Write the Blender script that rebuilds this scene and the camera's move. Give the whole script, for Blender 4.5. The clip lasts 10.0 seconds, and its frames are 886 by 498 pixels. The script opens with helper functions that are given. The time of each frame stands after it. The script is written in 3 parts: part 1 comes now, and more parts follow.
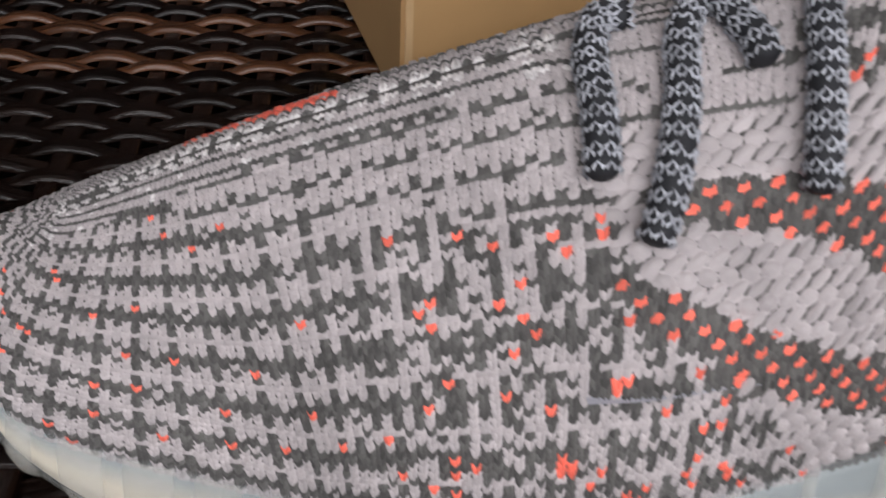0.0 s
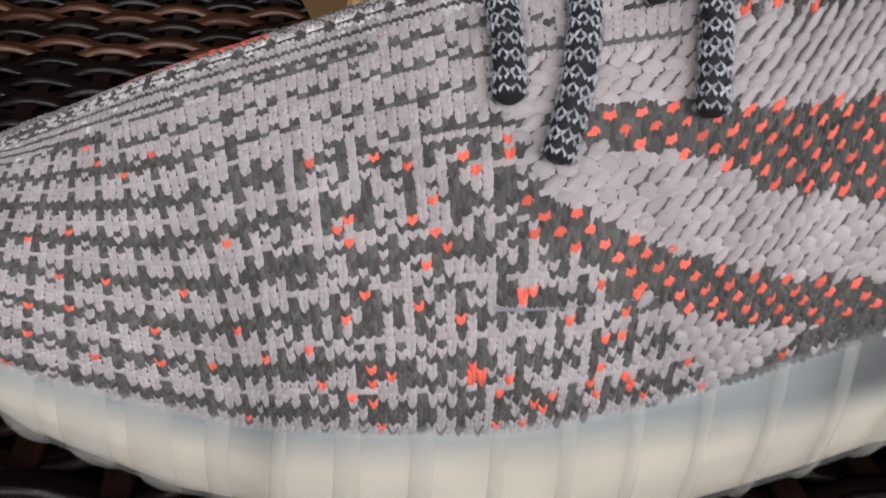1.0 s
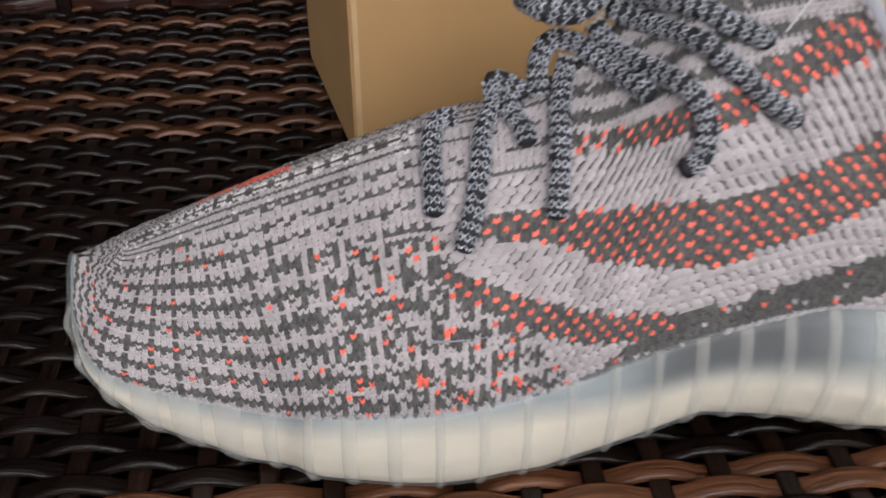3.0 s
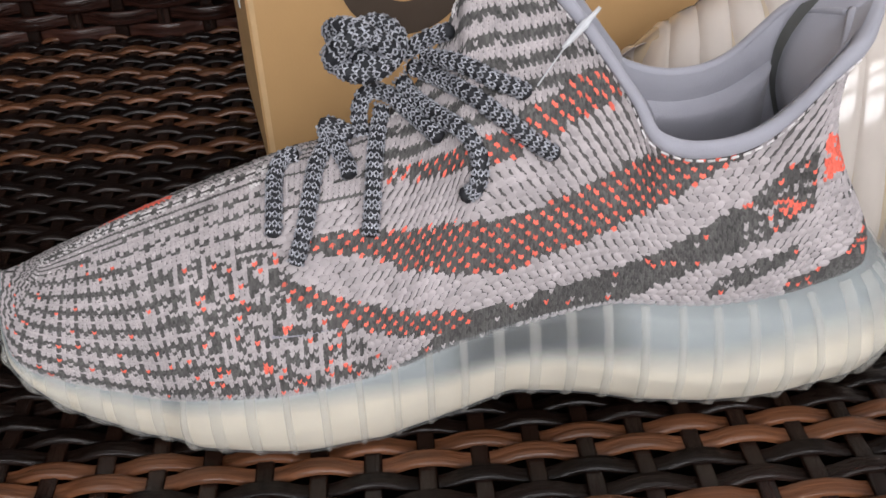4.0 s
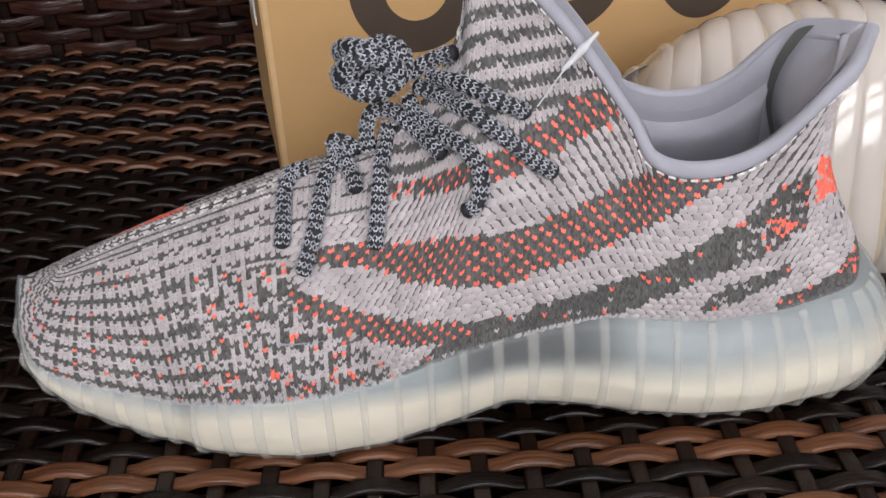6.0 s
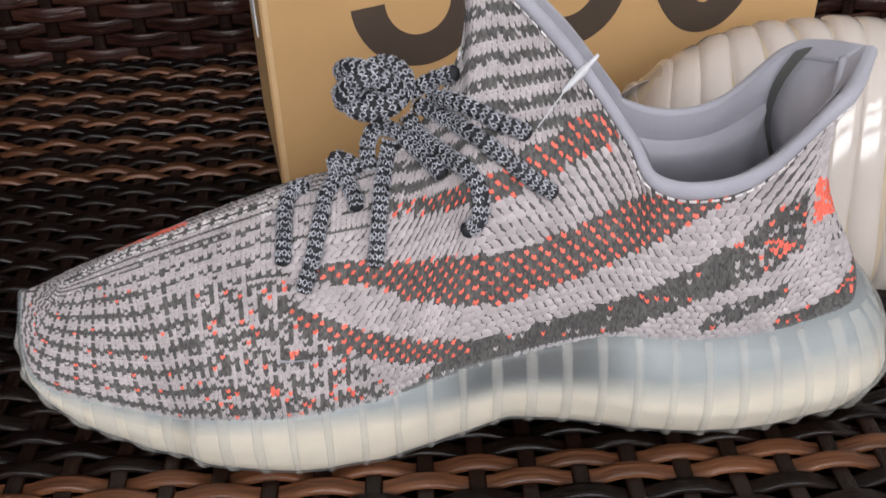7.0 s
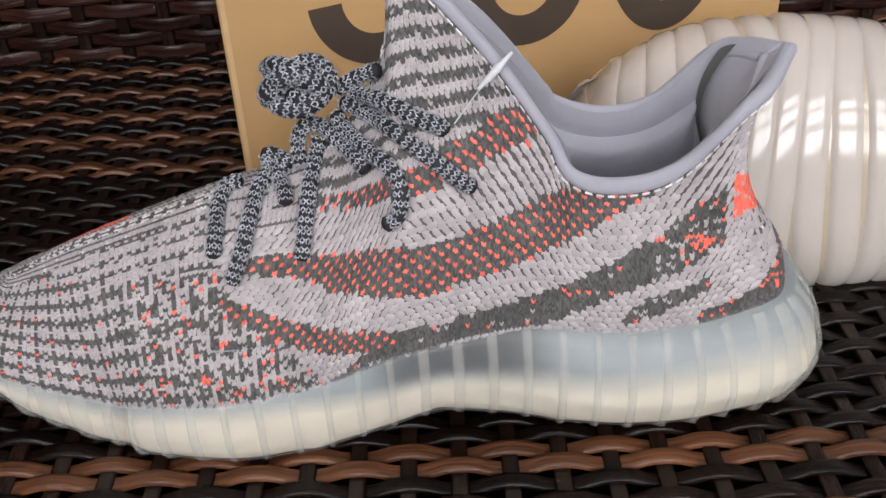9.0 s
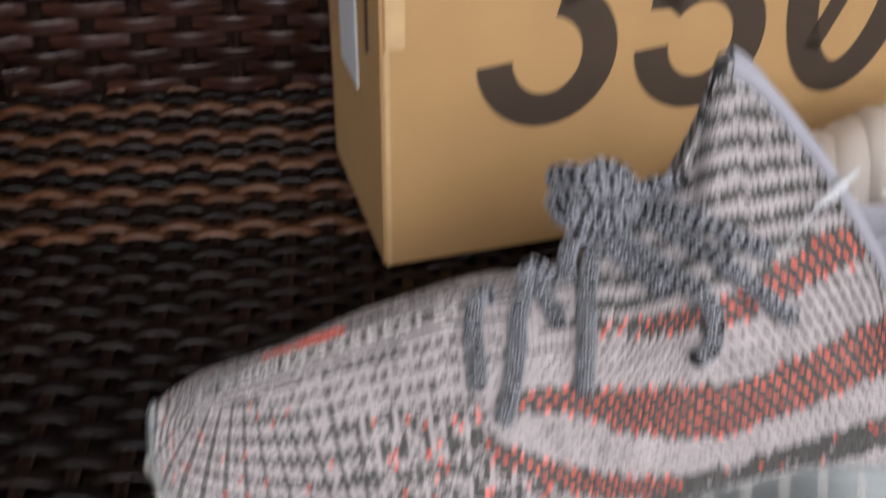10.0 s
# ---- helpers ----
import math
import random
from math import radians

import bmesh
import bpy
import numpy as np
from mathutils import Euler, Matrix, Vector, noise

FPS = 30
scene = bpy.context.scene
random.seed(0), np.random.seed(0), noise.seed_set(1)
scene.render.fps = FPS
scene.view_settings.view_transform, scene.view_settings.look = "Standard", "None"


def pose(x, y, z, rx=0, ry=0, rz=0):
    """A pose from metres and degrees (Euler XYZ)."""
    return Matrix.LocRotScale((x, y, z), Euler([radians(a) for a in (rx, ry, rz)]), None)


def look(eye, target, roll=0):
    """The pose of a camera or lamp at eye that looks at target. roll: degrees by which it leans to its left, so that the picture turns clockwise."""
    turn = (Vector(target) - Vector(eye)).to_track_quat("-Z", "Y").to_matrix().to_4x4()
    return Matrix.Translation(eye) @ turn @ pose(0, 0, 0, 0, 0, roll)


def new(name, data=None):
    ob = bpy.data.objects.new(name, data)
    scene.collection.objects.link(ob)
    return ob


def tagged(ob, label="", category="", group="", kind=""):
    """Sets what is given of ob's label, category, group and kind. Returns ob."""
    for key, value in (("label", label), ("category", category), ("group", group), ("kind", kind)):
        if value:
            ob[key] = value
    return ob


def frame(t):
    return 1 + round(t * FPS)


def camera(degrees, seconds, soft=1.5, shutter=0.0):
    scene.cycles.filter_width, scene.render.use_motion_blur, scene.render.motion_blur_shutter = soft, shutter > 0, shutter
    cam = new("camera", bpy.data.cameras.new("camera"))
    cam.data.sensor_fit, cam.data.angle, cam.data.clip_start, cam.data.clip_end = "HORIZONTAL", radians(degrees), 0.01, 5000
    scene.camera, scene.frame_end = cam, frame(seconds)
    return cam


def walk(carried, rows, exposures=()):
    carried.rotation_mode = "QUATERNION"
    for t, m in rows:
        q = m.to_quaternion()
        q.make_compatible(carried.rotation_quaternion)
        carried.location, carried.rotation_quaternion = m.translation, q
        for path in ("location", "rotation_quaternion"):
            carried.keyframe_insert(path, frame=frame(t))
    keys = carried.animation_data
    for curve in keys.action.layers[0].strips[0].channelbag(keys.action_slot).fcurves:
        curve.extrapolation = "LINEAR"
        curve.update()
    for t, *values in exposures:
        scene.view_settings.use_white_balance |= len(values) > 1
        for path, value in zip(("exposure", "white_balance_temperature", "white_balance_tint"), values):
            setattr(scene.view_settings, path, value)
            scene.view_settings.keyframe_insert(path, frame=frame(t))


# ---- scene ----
cam = camera(49.3, 10.0, shutter=0.5)
PATH = [
    (0, (0.0826, 0.0806, 0.1333), (0.1685, 0.8888, -0.4494), 3.28),
    (0.5, (0.0879, 0.0692, 0.1294), (0.1933, 0.8887, -0.4338), 3.25),
    (1, (0.0895, 0.0649, 0.1257), (0.2048, 0.8873, -0.4315), 4.47),
    (1.5, (0.0922, 0.0387, 0.1474), (0.1703, 0.8629, -0.4135), 2.46),
    (2, (0.0925, 0.0359, 0.1519), (0.1563, 0.8729, -0.3917), 2.70),
    (2.2, (0.0936, 0.0367, 0.1507), (0.1582, 0.8648, -0.4062), 2.78),
    (3.3, (0.1097, -0.0184, 0.2046), (0.1809, 0.7979, -0.3687), -0.43),
    (3.5, (0.1224, -0.0277, 0.2097), (0.2014, 0.7897, -0.3609), 0.28),
    (4, (0.1513, -0.0451, 0.2260), (0.1919, 0.7666, -0.3567), -2.26),
    (4.5, (0.1533, -0.0507, 0.2299), (0.1842, 0.7665, -0.3457), -2.09),
    (5, (0.1526, -0.0543, 0.2341), (0.1778, 0.7632, -0.3413), -1.64),
    (5.5, (0.1552, -0.0554, 0.2318), (0.1789, 0.7666, -0.3371), -2.00),
    (6.8, (0.1551, -0.0495, 0.2327), (0.1808, 0.7670, -0.3440), -1.98),
    (7, (0.1551, -0.0518, 0.2374), (0.1807, 0.7685, -0.3339), -1.65),
    (7.5, (0.1545, -0.0526, 0.2402), (0.1766, 0.7694, -0.3288), -1.76),
    (8, (0.1629, -0.0537, 0.2316), (0.1859, 0.7678, -0.3382), -2.44),
    (8.5, (0.1816, -0.0516, 0.2348), (0.1849, 0.7693, -0.3363), -2.38),
    (9, (0.1865, -0.0592, 0.2387), (0.1826, 0.7617, -0.3324), -2.64),
    (9.5, (0.1364, -0.0474, 0.2346), (0.1300, 0.7661, -0.3470), -2.41),
    (9.8, (0.0922, -0.0237, 0.2352), (0.1327, 0.7817, -0.3562), -0.13),
    (10, (0.0852, 0.0021, 0.2486), (0.1682, 0.8097, -0.3354), 1.30),
]
walk(cam, [(t, look(eye, target, roll)) for t, eye, target, roll in PATH],
     [(0.0, 0.34), (1.0, 0.25), (1.5, 0.05), (2.0, -0.08), (2.2, -0.02), (3.3, 0.40), (6.0, 0.46), (10.0, 0.46)])

# ---- light ----
world = bpy.data.worlds.new("sky")
scene.world = world
world.use_nodes = True
wn = world.node_tree.nodes
sky = wn.new("ShaderNodeTexSky")
sky.sky_type, sky.sun_disc = "NISHITA", False
sky.sun_elevation, sky.sun_rotation = radians(45), radians(200)
world.node_tree.links.new(sky.outputs[0], wn["Background"].inputs[0])
wn["Background"].inputs[1].default_value = 0.10


def window_light(name, m, w, h, watts):
    d = bpy.data.lights.new(name, "AREA")
    d.shape, d.size, d.size_y, d.energy, d.color = "RECTANGLE", w, h, watts, (1.0, 0.985, 1.0)
    ob = new(name, d)
    ob.matrix_world = m
    return ob


window_light("window_daylight", look((0.4, -2.12, 1.40), (0.4, 0, 1.40)), 3.0, 1.3, 84)

# ---- materials ----
def material(name, base=(0.5, 0.5, 0.5), rough=0.6, metal=0.0, vary=0.15, scale=40.0, bump=0.2, bump_scale=400.0, bump_dist=0.0004, coat=0.0, sheen=0.0, random_amt=0.0, island=0.0, spec=0.5):
    m = bpy.data.materials.new(name)
    m.use_nodes = True
    n, l = m.node_tree.nodes, m.node_tree.links
    p = n["Principled BSDF"]
    p.inputs["Roughness"].default_value = rough
    p.inputs["Metallic"].default_value = metal
    p.inputs["Coat Weight"].default_value = coat
    p.inputs["Sheen Weight"].default_value = sheen
    p.inputs["Specular IOR Level"].default_value = spec
    co = n.new("ShaderNodeTexCoord")
    tex = n.new("ShaderNodeTexNoise")
    tex.inputs["Scale"].default_value, tex.inputs["Detail"].default_value = scale, 5.0
    l.new(co.outputs["Object"], tex.inputs["Vector"])
    hsv = n.new("ShaderNodeHueSaturation")
    hsv.inputs["Color"].default_value = (*base, 1)
    mr = n.new("ShaderNodeMapRange")
    mr.inputs["From Min"].default_value, mr.inputs["From Max"].default_value = 0.3, 0.7
    mr.inputs["To Min"].default_value, mr.inputs["To Max"].default_value = 1 - vary, 1 + vary
    l.new(tex.outputs["Fac"], mr.inputs["Value"])
    val = mr.outputs["Result"]
    for amount, node, sock in ((random_amt, "ShaderNodeObjectInfo", "Random"), (island, "ShaderNodeNewGeometry", "Random Per Island")):
        if amount:
            oi = n.new(node)
            r2 = n.new("ShaderNodeMapRange")
            r2.inputs["To Min"].default_value, r2.inputs["To Max"].default_value = 1 - amount, 1 + amount
            l.new(oi.outputs[sock], r2.inputs["Value"])
            mul = n.new("ShaderNodeMath")
            mul.operation = "MULTIPLY"
            l.new(val, mul.inputs[0])
            l.new(r2.outputs["Result"], mul.inputs[1])
            val = mul.outputs[0]
    l.new(val, hsv.inputs["Value"])
    l.new(hsv.outputs["Color"], p.inputs["Base Color"])
    if bump:
        t2 = n.new("ShaderNodeTexNoise")
        t2.inputs["Scale"].default_value, t2.inputs["Detail"].default_value = bump_scale, 4.0
        l.new(co.outputs["Object"], t2.inputs["Vector"])
        b = n.new("ShaderNodeBump")
        b.inputs["Strength"].default_value, b.inputs["Distance"].default_value = bump, bump_dist
        l.new(t2.outputs["Fac"], b.inputs["Height"])
        l.new(b.outputs["Normal"], p.inputs["Normal"])
    return m


LIGHT_YARN = material("light_yarn", (0.485, 0.440, 0.446), 0.85, vary=0.12, scale=90, bump=0.5, bump_scale=2500, island=0.12, sheen=0.2)
DARK_YARN = material("dark_yarn", (0.106, 0.102, 0.098), 0.85, vary=0.2, scale=90, bump=0.5, bump_scale=2500, island=0.4, sheen=0.1)
CORAL_YARN = material("coral_yarn", (1.0, 0.185, 0.125), 0.75, vary=0.12, scale=200, bump=0.4, bump_scale=2500, island=0.25)
PALE_YARN = material("pale_yarn", (0.75, 0.72, 0.72), 0.35, vary=0.12, scale=200, bump=0.4, bump_scale=2500, island=0.2)
BASE_KNIT = material("base_knit", (0.11, 0.103, 0.10), 0.9, bump=0.6, bump_scale=1500)
LINING = material("lining", (0.37, 0.37, 0.42), 0.85, vary=0.06, scale=60, bump=0.35, bump_scale=1800, sheen=0.3)
LINING_DARK = material("lining_dark", (0.12, 0.125, 0.12), 0.85, vary=0.1, bump=0.35, bump_scale=1800)
CARDBOARD = material("cardboard", (0.52, 0.315, 0.135), 0.75, vary=0.07, scale=14, bump=0.15, bump_scale=700)
CARD_EDGE = material("card_edge", (0.62, 0.42, 0.22), 0.8, vary=0.1, scale=80)
INK = material("ink", (0.062, 0.042, 0.028), 0.7, vary=0.08, scale=30)
LABEL = material("label", (0.75, 0.77, 0.8), 0.5, vary=0.03)
# near-black for added sheets that give the weave gaps their shade
GAP_SHADE = material("gap_shade_black", (0.004, 0.0035, 0.003), 0.9, spec=0.1)
WALL = material("wall_paint", (0.70, 0.69, 0.69), 0.8, vary=0.04, scale=3)
FRAME_WHITE = material("window_paint", (0.75, 0.75, 0.74), 0.4, vary=0.03)
CORD_DARK = material("cord_dark", (0.014, 0.015, 0.019), 0.7, vary=0.2, scale=150)
CORD_LIGHT = material("cord_light", (0.37, 0.38, 0.42), 0.6, vary=0.2, scale=200, island=0.35)


def see_through(m, amount):
    """Let part of the light pass straight through a thin skin."""
    n, l = m.node_tree.nodes, m.node_tree.links
    mix, tr = n.new("ShaderNodeMixShader"), n.new("ShaderNodeBsdfTransparent")
    mix.inputs[0].default_value = 1 - amount
    l.new(tr.outputs[0], mix.inputs[1])
    l.new(n["Principled BSDF"].outputs[0], mix.inputs[2])
    l.new(mix.outputs[0], n["Material Output"].inputs["Surface"])
    return m


SHELL = see_through(material("milky_rubber", (0.54, 0.575, 0.585), 0.38, vary=0.04, scale=60, bump=0.1, bump_scale=600), 0.80)
RIB = see_through(material("rib_rubber", (0.74, 0.73, 0.68), 0.42, vary=0.04, scale=60, bump=0.1, bump_scale=600), 0.72)
GUM = material("ivory_rubber", (0.56, 0.505, 0.455), 0.10, vary=0.06, scale=30, bump=0.05, bump_scale=300, coat=0.3)
GUM_RIB = material("ivory_rib_rubber", (0.48, 0.40, 0.30), 0.15, vary=0.06, scale=30, bump=0.05, coat=0.5)


def core_material():
    """Cream foam that passes into a blue-grey rim, with a dark insert at the arch."""
    m = material("sole_core", (0.9, 0.8, 0.63), 0.6, vary=0.06, scale=120, bump=0.2, bump_scale=900)
    n, l = m.node_tree.nodes, m.node_tree.links
    hsv = next(x for x in n if x.type == "HUE_SAT")
    at1, at2 = n.new("ShaderNodeAttribute"), n.new("ShaderNodeAttribute")
    at1.attribute_name, at2.attribute_name = "rise", "arch"
    ramp = n.new("ShaderNodeValToRGB")
    ramp.color_ramp.elements[0].position, ramp.color_ramp.elements[0].color = 0.38, (0.85, 0.77, 0.62, 1)
    ramp.color_ramp.elements[1].position, ramp.color_ramp.elements[1].color = 0.63, (0.32, 0.36, 0.365, 1)
    mix = n.new("ShaderNodeMixRGB")
    mix.inputs["Color2"].default_value = (0.018, 0.02, 0.02, 1)
    l.new(at1.outputs["Fac"], ramp.inputs["Fac"])
    l.new(at2.outputs["Fac"], mix.inputs["Fac"])
    l.new(ramp.outputs["Color"], mix.inputs["Color1"])
    l.new(mix.outputs["Color"], hsv.inputs["Color"])
    return m


CORE = core_material()
PLASTIC = see_through(material("clear_plastic", (0.85, 0.87, 0.9), 0.25, vary=0.02, bump=0), 0.35)


def rattan(name, base, spread):
    m = material(name, base, 0.26, vary=0.5, scale=40, bump=0.8, bump_scale=90, bump_dist=0.0009, coat=0.12, random_amt=spread, spec=0.28)
    n, l = m.node_tree.nodes, m.node_tree.links
    co = next(x for x in n if x.type == "TEX_COORD")
    mp = n.new("ShaderNodeMapping")
    mp.inputs["Scale"].default_value = (0.35, 9.0, 3.0)
    l.new(co.outputs["Object"], mp.inputs["Vector"])
    for tex in [x for x in n if x.type == "TEX_NOISE"]:
        l.new(mp.outputs["Vector"], tex.inputs["Vector"])
    return m


WEFT = rattan("brown_rattan", (0.102, 0.040, 0.018), 0.45)
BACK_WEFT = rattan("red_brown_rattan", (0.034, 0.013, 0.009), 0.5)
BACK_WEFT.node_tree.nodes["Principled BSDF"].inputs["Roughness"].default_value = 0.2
WARP = rattan("dark_rattan", (0.013, 0.006, 0.004), 0.35)
# near-black weft: real dark rows, and shade painted into the seat's middle band
DARK_SHADE_WEFT = rattan("black_brown_shade_rattan", (0.007, 0.0035, 0.0025), 0.5)
DARK_SHADE_WEFT.node_tree.nodes["Principled BSDF"].inputs["Specular IOR Level"].default_value = 0.2
DARK_SHADE_WEFT.node_tree.nodes["Principled BSDF"].inputs["Coat Weight"].default_value = 0.03


# ---- small builders ----
def mesh_of(name, verts, faces, mats, smooth=True, index=None):
    me = bpy.data.meshes.new(name)
    me.from_pydata([tuple(v) for v in verts], [], faces)
    for m in mats:
        me.materials.append(m)
    if index is not None:
        me.polygons.foreach_set("material_index", index)
    me.polygons.foreach_set("use_smooth", [smooth] * len(me.polygons))
    me.update()
    return me


def part(name, me, parent, label=""):
    ob = new(name, me)
    ob.parent = parent
    if label:
        tagged(ob, label)
    return ob


def grid_faces(nu, nv, close_u=False, flip=False):
    out = []
    for i in range(nu if close_u else nu - 1):
        for j in range(nv - 1):
            a, b = i * nv + j, ((i + 1) % nu) * nv + j
            out.append((a, a + 1, b + 1, b) if flip else (a, b, b + 1, a + 1))
    return out


def box_mesh(name, size, mats, bevel=0.0, at=(0, 0, 0)):
    bm = bmesh.new()
    bmesh.ops.create_cube(bm, size=1.0)
    bmesh.ops.scale(bm, vec=size, verts=bm.verts)
    if bevel:
        bmesh.ops.bevel(bm, geom=bm.edges, offset=bevel, segments=2, affect="EDGES")
    bmesh.ops.translate(bm, vec=at, verts=bm.verts)
    me = bpy.data.meshes.new(name)
    bm.to_mesh(me)
    bm.free()
    for m in mats:
        me.materials.append(m)
    return me


def smooth_curve(knots, t):
    """Hermite curve through rows of knots at even steps of 0..1; t: array."""
    k = np.asarray(knots, float)
    n = len(k) - 1
    d = np.gradient(k, axis=0)
    x = np.clip(np.asarray(t, float), 0, 1) * n
    i = np.minimum(x.astype(int), n - 1)
    f = (x - i)[..., None]
    h = f * f * (3 - 2 * f)
    return (1 - h) * k[i] + h * k[i + 1] + (f - 2 * f**2 + f**3) * d[i] + (f**3 - f**2) * d[i + 1]


# ---- shoe form: x from toe to heel, y to the far side, z up ----
# sole edge (x, y, z), top edge (x, y, z), how far the section closes over the top, bulge of the sole wall
FORM = [
    (.0013, 0, .0441, .0093, 0, .0447, 1, .0039), (.0029, -.0139, .0327, .0146, 0, .0473, 1, .0029),
    (.0127, -.0258, .0245, .0215, 0, .0504, 1, .0028), (.0509, -.0361, .0192, .0393, 0, .0586, 1, .0029),
    (.0641, -.0429, .0232, .0578, 0, .0651, 1, .0036), (.0849, -.0466, .0256, .0817, 0, .0736, 1, .0037),
    (.0984, -.0468, .0266, .1, 0, .0799, 1, .0034), (.1124, -.0442, .0272, .1183, 0, .0857, .85, .0031),
    (.1254, -.0427, .0297, .1371, 0, .1013, .65, .003), (.1385, -.0423, .0351, .1496, 0, .1264, .35, .003),
    (.1525, -.0407, .0386, .1546, -.0032, .1518, .02, .0031), (.1723, -.0378, .0417, .1779, -.0109, .1313, 0, .0052),
    (.1908, -.0358, .0433, .1966, -.0188, .1061, 0, .009), (.2075, -.0359, .0414, .2042, -.0249, .094, 0, .012),
    (.2226, -.0365, .0405, .2202, -.0237, .0895, 0, .0127), (.2385, -.0356, .0411, .2366, -.0221, .0941, 0, .0139),
    (.2529, -.0316, .0409, .2538, -.0202, .1117, 0, .0154), (.2722, -.0243, .0429, .2629, -.0147, .116, 0, .0162),
    (.2814, 0, .0388, .2725, 0, .119, 0, .0149),]
SHOE_AT = (0.021, 0.212, -0.0005)


def upper_controls(t):
    k = smooth_curve(FORM, t)
    b, top, c = k[..., 0:3], k[..., 3:6], k[..., 6:7]
    h = top[..., 2:3] - b[..., 2:3]
    w = np.abs(b[..., 1:2])
    heel = np.clip((np.asarray(t)[..., None] - 0.84) / 0.16, 0, 1)
    p1 = b + np.concatenate([0 * h, -0.003 + 0 * h + 0.003 * heel, 0.33 * h + 0.08 * h * c], -1)
    p2 = top + np.concatenate([-0.043 * heel**2, -w * 0.44 * c - 0.002 * (1 - c) * (1 - heel), -0.32 * h * (1 - c) - 0.12 * h * heel], -1)
    return b, p1, p2, top


def upper_point(t, v):
    b, p1, p2, top = upper_controls(t)
    v = np.asarray(v, float)[..., None]
    return (1 - v)**3 * b + 3 * v * (1 - v)**2 * p1 + 3 * v * v * (1 - v) * p2 + v**3 * top


def sole_bottom(x):
    return np.interp(x, (-.002, .02, .045, .07, .12, .14, .16, .18, .20, .22, .25, .27, .29, .306), (0.025, 0.0087, 0.0, 0.0014, 0.0, 0.0071, 0.0129, 0.0076, 0.0016, 0.0, 0.0, 0.0, 0.0, 0.0048))


def sole_profile(t, f, grow=0.0):
    """Wall of the sole: t along the edge from toe to heel, f from bottom 0 to top 1."""
    t, f = np.broadcast_arrays(np.asarray(t, float), np.asarray(f, float))
    form = smooth_curve(FORM, t)
    k, full = form[..., 0:3], form[..., 7]
    e = 1e-3
    d = smooth_curve(FORM, np.clip(t + e, 0, 1))[..., 0:2] - smooth_curve(FORM, np.clip(t - e, 0, 1))[..., 0:2]
    nrm = np.stack([d[..., 1], -d[..., 0]], -1)
    nrm /= np.linalg.norm(nrm, axis=-1, keepdims=True)
    off = np.interp(f, (0, .06, .2, .45, .75, .93, 1), (-.2, 0.2, .7, 1, .8, .45, .2)) * full + grow
    xy = k[..., 0:2] + nrm * off[..., None]
    zb = sole_bottom(xy[..., 0])
    z = zb + (k[..., 2] + 0.002 - zb) * f
    return np.concatenate([xy, z[..., None]], -1)


def both_sides(pts):
    """Near half (n along, m up) closed with its mirrored far half into one loop."""
    far = pts[::-1][1:-1] * (1, -1, 1)
    return np.concatenate([pts, far], 0)


def surface_frame(t, v):
    """Point, direction along the shoe, direction up the section, outward normal."""
    e = 2e-3
    p = upper_point(t, v)
    eu = upper_point(np.clip(t + e, 0, 1), v) - upper_point(np.clip(t - e, 0, 1), v)
    ev = upper_point(t, np.clip(v + e, 0, 1)) - upper_point(t, np.clip(v - e, 0, 1))
    eu /= np.linalg.norm(eu, axis=-1, keepdims=True) + 1e-12
    ev /= np.linalg.norm(ev, axis=-1, keepdims=True) + 1e-12
    n = np.cross(eu, ev)
    n /= np.linalg.norm(n, axis=-1, keepdims=True) + 1e-12
    return p, eu, ev, n


sneaker = tagged(new("sneaker"), "grey knitted sneaker with dark bands and coral dots", "sneaker")
sneaker.location = SHOE_AT
ts = np.linspace(0, 1, 130)
vs = np.linspace(0, 1, 28)
shell_pts = both_sides(upper_point(ts[:, None], np.broadcast_to(vs, (130, 28))))
upper = part("upper", mesh_of("upper", shell_pts.reshape(-1, 3), grid_faces(len(shell_pts), 28, True), [BASE_KNIT]), sneaker, "dense knitted upper in warm grey and charcoal")

